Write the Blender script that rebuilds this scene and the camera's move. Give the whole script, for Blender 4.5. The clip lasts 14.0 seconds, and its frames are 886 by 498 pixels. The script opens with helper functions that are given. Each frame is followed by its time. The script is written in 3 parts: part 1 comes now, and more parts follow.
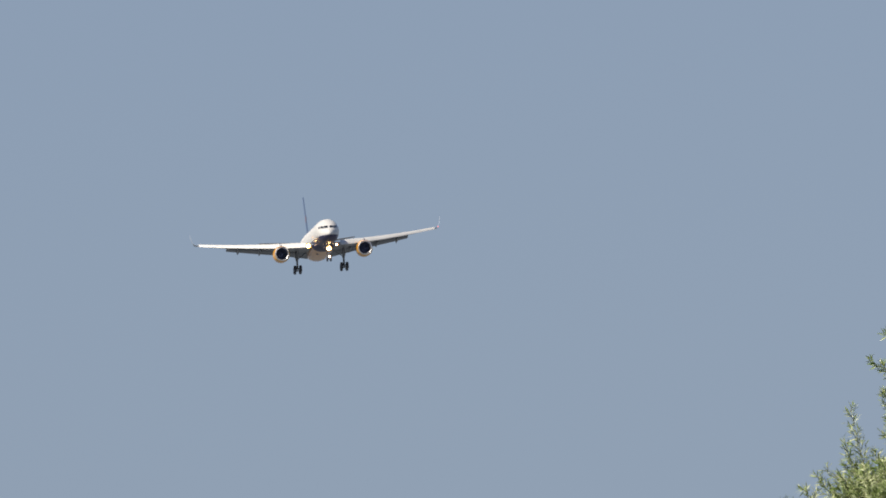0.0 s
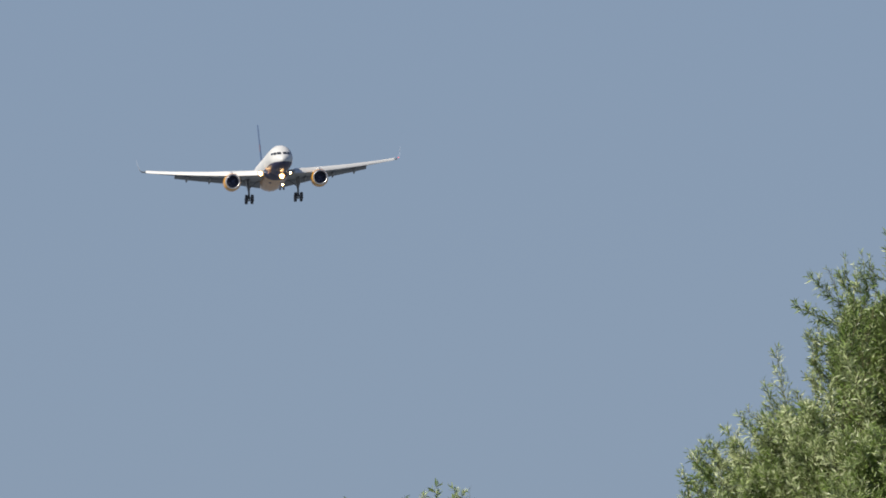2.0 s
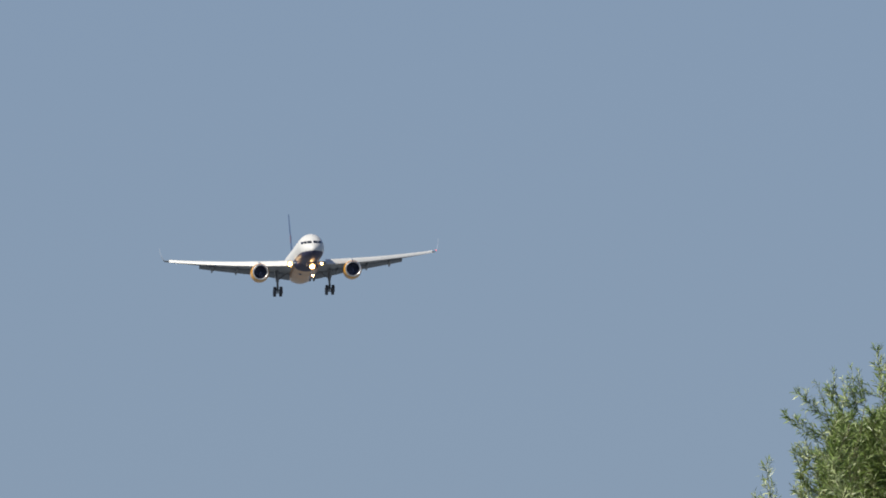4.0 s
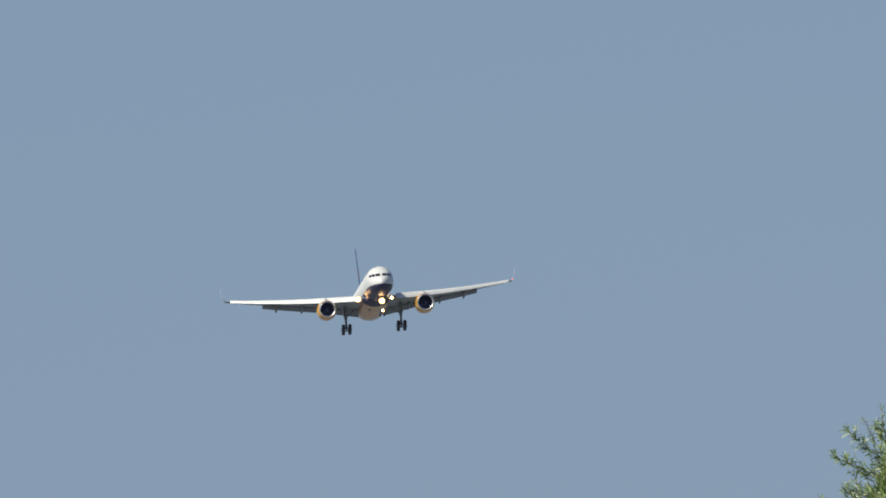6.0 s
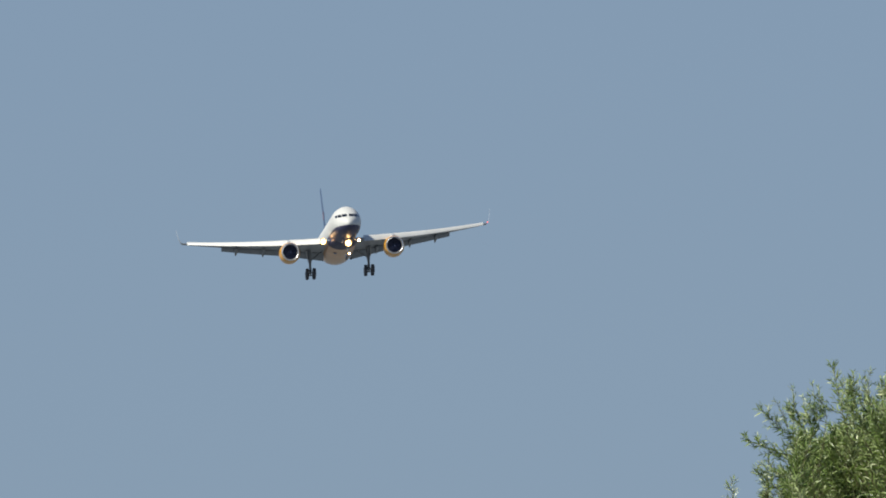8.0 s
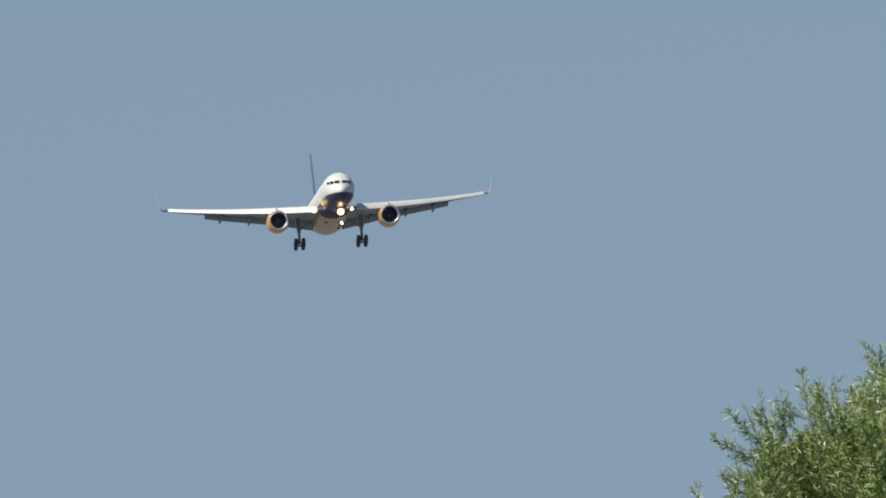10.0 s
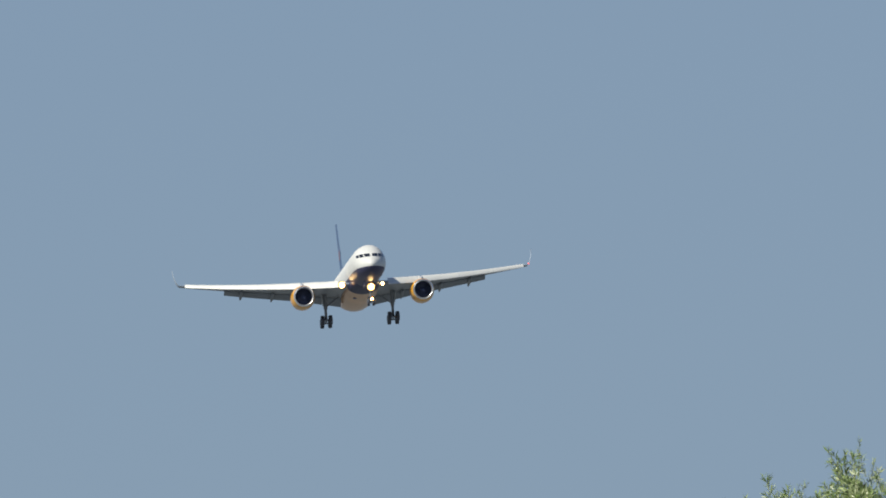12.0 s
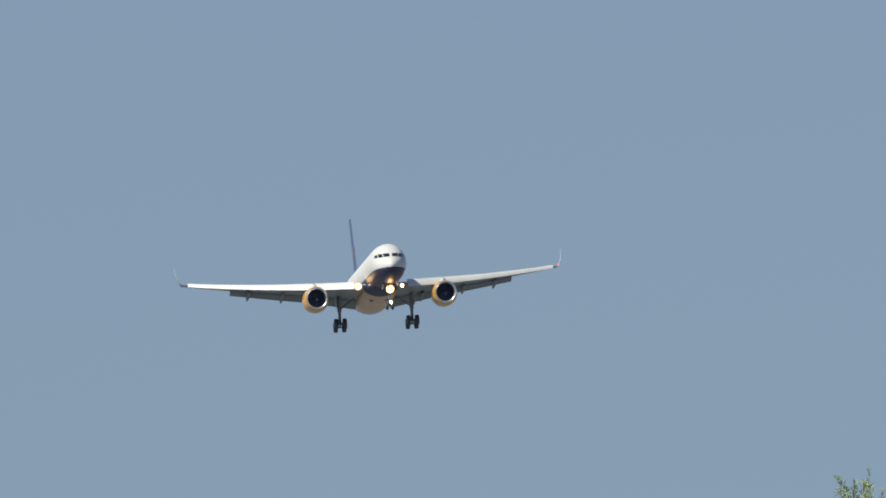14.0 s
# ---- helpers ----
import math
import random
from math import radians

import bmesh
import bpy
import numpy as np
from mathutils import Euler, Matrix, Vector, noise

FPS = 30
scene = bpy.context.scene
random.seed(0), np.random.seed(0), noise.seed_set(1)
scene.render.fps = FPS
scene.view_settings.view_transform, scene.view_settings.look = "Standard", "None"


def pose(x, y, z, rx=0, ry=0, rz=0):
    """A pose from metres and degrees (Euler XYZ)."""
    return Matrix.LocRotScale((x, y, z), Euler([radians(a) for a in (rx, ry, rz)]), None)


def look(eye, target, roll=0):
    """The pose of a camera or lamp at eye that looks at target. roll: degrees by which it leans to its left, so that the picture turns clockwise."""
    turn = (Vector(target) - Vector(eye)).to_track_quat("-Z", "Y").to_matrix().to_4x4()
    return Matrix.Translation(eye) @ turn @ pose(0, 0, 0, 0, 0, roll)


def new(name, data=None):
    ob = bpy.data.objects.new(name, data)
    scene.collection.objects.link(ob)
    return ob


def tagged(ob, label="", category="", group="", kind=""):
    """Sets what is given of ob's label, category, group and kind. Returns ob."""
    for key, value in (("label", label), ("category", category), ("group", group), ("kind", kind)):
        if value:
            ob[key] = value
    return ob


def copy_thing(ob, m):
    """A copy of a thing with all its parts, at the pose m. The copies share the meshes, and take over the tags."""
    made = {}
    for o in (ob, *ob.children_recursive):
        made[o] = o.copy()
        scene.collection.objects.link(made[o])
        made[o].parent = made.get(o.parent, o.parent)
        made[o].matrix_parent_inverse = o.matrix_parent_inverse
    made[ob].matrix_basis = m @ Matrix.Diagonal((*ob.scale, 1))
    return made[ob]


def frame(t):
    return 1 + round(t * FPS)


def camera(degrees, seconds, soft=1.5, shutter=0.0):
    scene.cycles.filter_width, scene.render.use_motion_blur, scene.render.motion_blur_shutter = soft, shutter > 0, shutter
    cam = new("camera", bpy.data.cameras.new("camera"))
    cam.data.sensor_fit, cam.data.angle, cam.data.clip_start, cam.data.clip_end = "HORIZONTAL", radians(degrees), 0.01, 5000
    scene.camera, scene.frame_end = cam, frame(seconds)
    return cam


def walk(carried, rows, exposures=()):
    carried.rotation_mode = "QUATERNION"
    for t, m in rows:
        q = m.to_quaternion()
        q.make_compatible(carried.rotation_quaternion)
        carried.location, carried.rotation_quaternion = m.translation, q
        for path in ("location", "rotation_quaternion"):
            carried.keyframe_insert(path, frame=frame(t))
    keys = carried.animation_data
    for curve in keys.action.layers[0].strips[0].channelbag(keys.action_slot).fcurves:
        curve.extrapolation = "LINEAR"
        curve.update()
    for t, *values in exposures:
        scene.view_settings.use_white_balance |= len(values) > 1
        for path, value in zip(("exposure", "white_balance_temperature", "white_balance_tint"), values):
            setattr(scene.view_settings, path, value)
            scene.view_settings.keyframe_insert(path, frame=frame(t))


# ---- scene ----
LENS = 2.8
EYE = Vector((0.0, 0.0, 1.7))
cam = camera(LENS, 14.0, soft=1.8)


def heading(az, el):
    """The way that an azimuth (to the right of +y) and an elevation name, in degrees."""
    a, e = radians(az), radians(el)
    return Vector((math.sin(a) * math.cos(e), math.cos(a) * math.cos(e), math.sin(e)))


# a long lens held by hand: seconds, azimuth, elevation, lean
AIM = [
    (0.0, -0.7810, 4.1348, -2.64), (0.2, -0.7765, 4.1631, -2.45), (0.5, -0.6982, 4.1724, -2.17), (0.7, -0.7330, 4.1360, -2.08),
    (0.8, -0.7248, 4.0643, -2.02), (1.0, -0.6667, 3.9772, -1.92), (1.2, -0.5601, 3.9945, -1.96), (1.3, -0.5345, 4.0070, -1.97),
    (1.5, -0.5200, 4.0233, -2.01), (1.7, -0.5525, 4.0255, -1.74), (2.0, -0.5289, 3.9192, -1.34), (2.2, -0.4079, 3.8991, -1.19),
    (2.3, -0.3631, 3.9097, -1.12), (2.5, -0.3880, 3.9314, -0.96), (2.7, -0.4067, 3.9601, -0.86), (3.0, -0.3986, 4.0486, -0.71),
    (3.2, -0.4023, 4.1210, -0.57), (3.5, -0.4582, 4.1722, -0.37), (3.7, -0.5044, 4.2058, -0.29), (5.8, -0.5818, 4.4334, -2.77),
    (6.0, -0.6098, 4.4331, -2.66), (6.3, -0.5886, 4.4593, -2.36), (6.5, -0.5653, 4.4667, -2.16), (6.8, -0.5625, 4.4139, -2.36),
    (7.0, -0.5864, 4.3902, -2.50), (7.2, -0.5673, 4.3534, -2.56), (7.5, -0.5230, 4.3070, -2.66), (7.7, -0.4933, 4.3253, -2.48),
    (8.0, -0.3967, 4.3424, -2.21), (8.2, -0.3872, 4.3459, -2.14), (10.3, -0.2388, 4.3502, -1.39), (10.5, -0.2347, 4.3533, -1.32),
    (11.0, -0.2361, 4.4374, -1.85), (11.5, -0.2173, 4.6349, -1.68), (12.0, -0.2213, 4.6856, -1.92), (12.5, -0.1636, 4.6807, -1.79),
    (13.0, -0.1562, 4.7088, -1.84), (13.5, -0.1721, 4.7426, -1.82), (14.0, -0.1541, 4.7704, -1.34)]
walk(cam, [(t, look(EYE, EYE + heading(az, el) * 100, lean)) for t, az, el, lean in AIM],
     exposures=[(0.0, 0.05, 6790, 12.5), (1.5, -0.02, 6540, 11.5), (3.0, -0.05, 6420, 11), (6.0, -0.04, 6400, 7), (14.0, -0.02, 6450, 5.5)])

# ---- light ----
SUN_EL, SUN_AZ = 40.0, -127.0
world = bpy.data.worlds.new("sky")
scene.world = world
world.use_nodes = True
wn, wl = world.node_tree.nodes, world.node_tree.links
sky = wn.new("ShaderNodeTexSky")
sky.sky_type, sky.sun_disc = "NISHITA", False
sky.sun_elevation, sky.sun_rotation = radians(SUN_EL), radians(SUN_AZ % 360)
sky.air_density, sky.dust_density, sky.ozone_density = 1.0, 0.2, 2.0
haze = wn.new("ShaderNodeMixRGB")
haze.blend_type, haze.inputs["Fac"].default_value = "MULTIPLY", 1.0
haze.inputs["Color2"].default_value = (0.85, 0.88, 1.12, 1)
wl.new(sky.outputs[0], haze.inputs["Color1"])
veil = wn.new("ShaderNodeMixRGB")      # summer haze before the clear sky, thinner with height
where, parts_, thin, fade = (wn.new("ShaderNode" + k) for k in ("TexCoord", "SeparateXYZ", "Math", "Math"))
thin.operation, thin.inputs[1].default_value = "MULTIPLY", -3.0
fade.operation = "EXPONENT"
wl.new(where.outputs["Generated"], parts_.inputs[0])
wl.new(parts_.outputs["Z"], thin.inputs[0])
wl.new(thin.outputs[0], fade.inputs[0])
haze_share = wn.new("ShaderNodeMath")
haze_share.operation, haze_share.inputs[1].default_value, haze_share.use_clamp = "MULTIPLY", 0.9, True
wl.new(fade.outputs[0], haze_share.inputs[0])
wl.new(haze_share.outputs[0], veil.inputs["Fac"])
veil.inputs["Color2"].default_value = (3.95, 5.3, 7.2, 1)
wl.new(haze.outputs[0], veil.inputs["Color1"])
wl.new(veil.outputs[0], wn["Background"].inputs["Color"])
wn["Background"].inputs["Strength"].default_value = 0.062
sun = new("sun", bpy.data.lights.new("sun", "SUN"))
sun.data.energy, sun.data.angle, sun.data.color = 5.0, radians(0.5), (1.0, 0.93, 0.82)
sun.matrix_world = look(heading(SUN_AZ, SUN_EL) * 100, (0, 0, 0))


# ---- materials ----
def nodes_of(name):
    m = bpy.data.materials.new(name)
    m.use_nodes = True
    return m, m.node_tree.nodes, m.node_tree.links, m.node_tree.nodes["Principled BSDF"]


def surface(name, colour, rough=0.5, metal=0.0, vary=0.15, scale=1.0, bump=0.0, coat=0.0):
    """A painted, metal or rubber surface with stains and fine grain, at scale marks a metre."""
    m, n, l, b = nodes_of(name)
    co = n.new("ShaderNodeTexCoord")
    big, fine = n.new("ShaderNodeTexNoise"), n.new("ShaderNodeTexNoise")
    big.inputs["Scale"].default_value, fine.inputs["Scale"].default_value = scale, scale * 14
    big.inputs["Detail"].default_value = 6
    l.new(co.outputs["Object"], big.inputs["Vector"])
    l.new(co.outputs["Object"], fine.inputs["Vector"])
    add = n.new("ShaderNodeMath")
    add.operation = "MULTIPLY_ADD"
    add.inputs[1].default_value = 0.4
    l.new(fine.outputs[0], add.inputs[0])
    l.new(big.outputs[0], add.inputs[2])
    ramp = n.new("ShaderNodeValToRGB")
    ramp.color_ramp.elements[0].position, ramp.color_ramp.elements[1].position = 0.4, 0.95
    ramp.color_ramp.elements[0].color = (*[c * (1 - vary) for c in colour], 1)
    ramp.color_ramp.elements[1].color = (*[min(1, c * (1 + vary * 0.6)) for c in colour], 1)
    l.new(add.outputs[0], ramp.inputs[0])
    l.new(ramp.outputs[0], b.inputs["Base Color"])
    b.inputs["Roughness"].default_value, b.inputs["Metallic"].default_value = rough, metal
    b.inputs["Coat Weight"].default_value = coat
    if bump:
        bp = n.new("ShaderNodeBump")
        bp.inputs["Strength"].default_value = bump
        l.new(fine.outputs[0], bp.inputs["Height"])
        l.new(bp.outputs[0], b.inputs["Normal"])
    return m


def livery(name, upper, lower, line):
    """Aircraft paint in two colours that meet at a level line along the body."""
    m = surface(name, upper, 0.5, 0.0, 0.06, 0.6)
    n, l = m.node_tree.nodes, m.node_tree.links
    b = n["Principled BSDF"]
    co, sep, less, mix = (n.new("ShaderNode" + k) for k in ("TexCoord", "SeparateXYZ", "Math", "MixRGB"))
    less.operation, less.inputs[1].default_value = "LESS_THAN", line
    l.new(co.outputs["Object"], sep.inputs[0])
    l.new(sep.outputs["Z"], less.inputs[0])
    l.new(less.outputs[0], mix.inputs["Fac"])
    l.new(b.inputs["Base Color"].links[0].from_socket, mix.inputs["Color1"])
    mix.inputs["Color2"].default_value = (*lower, 1)
    l.new(mix.outputs[0], b.inputs["Base Color"])
    return m


def glowing(name, colour, strength):
    m, n, l, b = nodes_of(name)
    b.inputs["Base Color"].default_value = (*colour, 1)
    b.inputs["Emission Color"].default_value = (*colour, 1)
    b.inputs["Emission Strength"].default_value = strength
    return m


def foliage(name, dark, mid, pale):
    """Willow leaves: every leaf takes a tone of its own, lets some light through and has a soft gloss."""
    m, n, l, b = nodes_of(name)
    ramp = n.new("ShaderNodeValToRGB")
    e = ramp.color_ramp.elements
    e[0].position, e[0].color = 0.0, (*dark, 1)
    e[1].position, e[1].color = 1.0, (*pale, 1)
    k = e.new(0.45)
    k.color = (*mid, 1)
    k = e.new(0.82)
    k.color = (*[(a + c) / 2 for a, c in zip(mid, pale)], 1)
    tone = n.new("ShaderNodeAttribute")
    tone.attribute_name = "tone"
    l.new(tone.outputs["Fac"], ramp.inputs[0])
    co, patch, mixc = n.new("ShaderNodeTexCoord"), n.new("ShaderNodeTexNoise"), n.new("ShaderNodeMixRGB")
    patch.inputs["Scale"].default_value = 2.2
    l.new(co.outputs["Object"], patch.inputs["Vector"])
    mixc.blend_type, mixc.inputs["Fac"].default_value = "OVERLAY", 0.35
    l.new(ramp.outputs[0], mixc.inputs["Color1"])
    l.new(patch.outputs[0], mixc.inputs["Color2"])
    l.new(mixc.outputs[0], b.inputs["Base Color"])
    b.inputs["Roughness"].default_value = 0.32
    tr, ms = n.new("ShaderNodeBsdfTranslucent"), n.new("ShaderNodeMixShader")
    l.new(mixc.outputs[0], tr.inputs["Color"])
    ms.inputs[0].default_value = 0.17
    l.new(b.outputs[0], ms.inputs[1])
    l.new(tr.outputs[0], ms.inputs[2])
    l.new(ms.outputs[0], n["Material Output"].inputs["Surface"])
    return m


# the lower navy is lightened to take in the haze of distance
BODY_PAINT = livery("white and navy paint", (0.68, 0.68, 0.65), (0.040, 0.042, 0.10), -0.8)
SLAT_WHITE = surface("weathered white paint", (0.74, 0.74, 0.70), 0.4, 0, 0.12, 0.45, coat=0.2)
PALE = surface("pale grey paint", (0.52, 0.54, 0.56), 0.35, 0, 0.1, 0.5, coat=0.2)
WING_GREY = surface("wing grey paint", (0.24, 0.27, 0.31), 0.4, 0, 0.15, 0.5)
FLAP_GREY = surface("flap grey paint", (0.18, 0.205, 0.24), 0.5, 0, 0.2, 0.7)
LAMPLIT_GOLD = surface("gold paint with lamp warmth", (0.60, 0.34, 0.16), 0.35, 0, 0.15, 0.5, coat=0.3)
FIN_BLUE = surface("dark blue paint", (0.065, 0.11, 0.215), 0.4, 0, 0.15, 0.5)
WINGLET_GREY = surface("pale blue grey paint", (0.37, 0.43, 0.51), 0.5, 0, 0.06, 0.8)
NAVY = surface("navy paint", (0.014, 0.02, 0.075), 0.5, 0, 0.15, 0.5)
YELLOW = surface("golden yellow paint", (0.75, 0.36, 0.025), 0.3, 0, 0.08, 0.8, coat=0.4)
ORANGE = surface("dull red paint", (0.20, 0.14, 0.17), 0.5, 0, 0.1, 1.0)
ALUMINIUM = surface("bright aluminium", (0.80, 0.80, 0.80), 0.34, 0.9, 0.06, 1.5)
STEEL = surface("dark gear steel", (0.20, 0.22, 0.25), 0.5, 0.2, 0.2, 3.0)
# fan, duct and tyre colours carry the blue lift of distant haze
TITANIUM = surface("dark fan titanium", (0.15, 0.17, 0.26), 0.45, 0.5, 0.2, 3.0)
LINER = surface("dark duct liner", (0.11, 0.13, 0.21), 0.6, 0, 0.2, 3.0)
RUBBER = surface("haze-lifted tyre rubber", (0.058, 0.064, 0.082), 0.8, 0, 0.2, 8.0, bump=0.1)
GLASS = surface("dark cockpit glass", (0.01, 0.012, 0.015), 0.08, 0, 0.1, 1.0, coat=1.0)
LAMP_GLOW = glowing("landing lamp glow", (1.0, 0.64, 0.28), 50.0)
# orange emission on the dishes stands in for the lamps' halo
HALO_GLOW = glowing("warm lamp halo glow", (1.0, 0.52, 0.15), 2.4)
RED_GLOW = glowing("red wingtip glow", (1.0, 0.16, 0.16), 0.9)
BARK = surface("grey brown bark", (0.13, 0.10, 0.07), 0.9, 0, 0.35, 6.0, bump=0.6)
TWIG = surface("olive twig bark", (0.11, 0.10, 0.045), 0.7, 0, 0.3, 10.0)
LEAF = foliage("willow leaf", (0.032, 0.064, 0.011), (0.208, 0.302, 0.066), (0.66, 0.71, 0.42))
GRASS = surface("meadow grass", (0.175, 0.188, 0.188), 0.9, 0, 0.4, 0.05, bump=0.4)
CHITIN = surface("dark insect shell", (0.02, 0.018, 0.016), 0.4, 0, 0.2, 300.0)
WING_FILM = surface("smoky insect wing", (0.18, 0.17, 0.16), 0.3, 0, 0.2, 300.0)


# ---- mesh helpers ----
def part(name, bm, material, parent=None, label="", smooth=True):
    """Links a bmesh, or a mesh, as one object under a thing or a part."""
    if isinstance(bm, bmesh.types.BMesh):
        bmesh.ops.recalc_face_normals(bm, faces=bm.faces[:])
        me = bpy.data.meshes.new(name)
        bm.to_mesh(me)
        bm.free()
    else:
        me = bm
    if smooth:
        me.shade_smooth()
        me.set_sharp_from_angle(angle=radians(42))
    if not me.materials:
        me.materials.append(material)
    ob = new(name, me)
    ob.parent = parent
    return tagged(ob, label) if label else ob


def loft(rings, caps=True, closed=True):
    bm = bmesh.new()
    vs = [[bm.verts.new(p) for p in ring] for ring in rings]
    n = len(rings[0])
    for a, b in zip(vs, vs[1:]):
        for i in range(n if closed else n - 1):
            j = (i + 1) % n
            bm.faces.new((a[i], a[j], b[j], b[i]))
    if caps:
        bm.faces.new(vs[0])
        bm.faces.new(vs[-1][::-1])
    return bm


def circle(centre, radius, n=32, axis="Y"):
    c = Vector(centre)
    out = []
    for i in range(n):
        a = 2 * math.pi * i / n
        u, v = radius * math.cos(a), radius * math.sin(a)
        out.append(c + Vector({"Y": (u, 0, v), "X": (0, u, v), "Z": (u, v, 0)}[axis]))
    return out


def rod(bm, a, b, ra, rb=None, n=12):
    """A round bar from a to b, tapered."""
    a, b = Vector(a), Vector(b)
    rb = ra if rb is None else rb
    q = (b - a).to_track_quat("Z", "Y")
    va = [bm.verts.new(a + q @ Vector((ra * math.cos(w), ra * math.sin(w), 0))) for w in (2 * math.pi * i / n for i in range(n))]
    vb = [bm.verts.new(b + q @ Vector((rb * math.cos(w), rb * math.sin(w), 0))) for w in (2 * math.pi * i / n for i in range(n))]
    for i in range(n):
        j = (i + 1) % n
        bm.faces.new((va[i], va[j], vb[j], vb[i]))
    bm.faces.new(va[::-1])
    bm.faces.new(vb)
    return bm


def rods(*bars):
    bm = bmesh.new()
    for bar in bars:
        rod(bm, *bar)
    return bm


def slab(points, thick, way):
    """A flat panel with bevelled edges from its outline, its thickness along way."""
    bm = bmesh.new()
    w = Vector(way).normalized() * thick / 2
    a, b = [bm.verts.new(Vector(p) - w) for p in points], [bm.verts.new(Vector(p) + w) for p in points]
    bm.faces.new(a[::-1])
    bm.faces.new(b)
    for i in range(len(a)):
        j = (i + 1) % len(a)
        bm.faces.new((a[i], a[j], b[j], b[i]))
    bmesh.ops.bevel(bm, geom=bm.edges[:], offset=thick * 0.25, segments=1, affect="EDGES")
    return bm


def ball(centre, radius, squash=(1, 1, 1)):
    bm = bmesh.new()
    bmesh.ops.create_uvsphere(bm, u_segments=20, v_segments=12, radius=radius)
    for v in bm.verts:
        v.co = Vector(centre) + Vector([c * s for c, s in zip(v.co, squash)])
    return bm


def airfoil(le, te, thick, lift=0.0, n=10):
    """A closed wing section between a leading and a trailing edge, thick in z."""
    le, te = Vector(le), Vector(te)
    up, low = [], []
    for i in range(n + 1):
        s = (1 - math.cos(math.pi * i / n)) / 2
        h = thick * 2.97 * (0.2969 * math.sqrt(s) - 0.126 * s - 0.3516 * s ** 2 + 0.2843 * s ** 3 - 0.1015 * s ** 4) * 1.68
        camber = lift * 4 * s * (1 - s)
        p = le.lerp(te, s)
        up.append(p + Vector((0, 0, camber + h / 2 + 0.004)))
        low.append(p + Vector((0, 0, camber - h / 2 - 0.004)))
    return up + low[::-1][:-1]


# ---- ground ----
bm = bmesh.new()
bmesh.ops.create_grid(bm, x_segments=60, y_segments=60, size=4900)
for v in bm.verts:
    v.co.z = 0.4 * noise.noise(v.co / 400) if v.co.length > 300 else 0.0
tagged(part("ground", bm, GRASS), "wide flat meadow of pale grey-green grass", "ground", kind="structure")

# ---- the airliner; its nose looks along its own +y ----
jet = new("airliner")
tagged(jet, "white and navy airliner with golden engines, wheels down, lamps lit", "airplane")


NOSE = 20.0


def fuselage():
    # from the nose: metres aft, half width, top, bottom
    form = [(0.0, 0.04, -0.56, -0.64), (0.12, 0.34, -0.25, -0.92), (0.35, 0.60, 0.0, -1.12), (0.8, 0.95, 0.30, -1.36), (1.4, 1.24, 0.62, -1.58),
            (2.0, 1.44, 1.02, -1.73), (2.6, 1.58, 1.42, -1.83), (3.3, 1.70, 1.72, -1.91), (4.3, 1.80, 1.90, -1.97), (5.6, 1.86, 1.98, -2.0),
            (7.0, 1.88, 2.0, -2.01), (12, 1.88, 2.0, -2.01), (18, 1.88, 2.0, -2.01), (24, 1.88, 2.0, -2.01), (30, 1.88, 2.0, -2.0),
            (33, 1.84, 2.0, -1.75), (36, 1.70, 1.98, -1.28), (40, 1.28, 1.85, -0.35), (44, 0.70, 1.50, 0.5), (46.4, 0.30, 1.2, 0.75), (46.9, 0.12, 1.05, 0.88)]
    rings = []
    for d, w, top, low in form:
        mid, half = (top + low) / 2, (top - low) / 2
        rings.append([Vector((w * math.cos(a), NOSE - d, mid + half * math.sin(a))) for a in (2 * math.pi * i / 48 for i in range(48))])
    return part("fuselage", loft(rings), BODY_PAINT, jet, "white body over a navy belly"), form


body, FORM = fuselage()


def skin(aft, z, out=0.02):
    """A point on the side of the nose's skin: metres aft of the tip and height."""
    for a, b in zip(FORM, FORM[1:]):
        if a[0] <= aft <= b[0]:
            s = (aft - a[0]) / (b[0] - a[0])
            w, top, low = (a[i] + s * (b[i] - a[i]) for i in (1, 2, 3))
            c = min(1, (z - (top + low) / 2) / ((top - low) / 2))
            return Vector(((w + out) * math.sqrt(1 - c * c), NOSE - aft + out * 0.6, z + out * c))


def crest(z):
    """Metres aft of the tip at which the nose's top line reaches the height z."""
    for a, b in zip(FORM, FORM[1:]):
        if a[2] <= z <= b[2]:
            return a[0] + (b[0] - a[0]) * (z - a[2]) / (b[2] - a[2])


def cockpit_panes():
    # each pane: how far behind the crest it begins and ends, its sill and its head
    panes = [(0.012, 0.36, 0.30, 0.68), (0.44, 0.98, 0.30, 0.68), (1.08, 1.75, 0.33, 0.66)]
    for side in (0, 1):
        for pane in panes:
            bm = bmesh.new()
            grid = []
            for i in range(5):
                row = []
                for j in range(5):
                    u, v = i / 4, j / 4
                    z = pane[2] + (pane[3] - pane[2]) * v
                    p = skin(crest(z) + (pane[0] + (pane[1] - pane[0]) * u) * (1 - 0.12 * v), z)
                    row.append(bm.verts.new(((-1 if side else 1) * p.x, p.y, p.z)))
                grid.append(row)
            for i in range(4):
                for j in range(4):
                    bm.faces.new((grid[i][j], grid[i + 1][j], grid[i + 1][j + 1], grid[i][j + 1]))
            part("cockpit_window", bm, GLASS, body, "dark cockpit pane")


cockpit_panes()

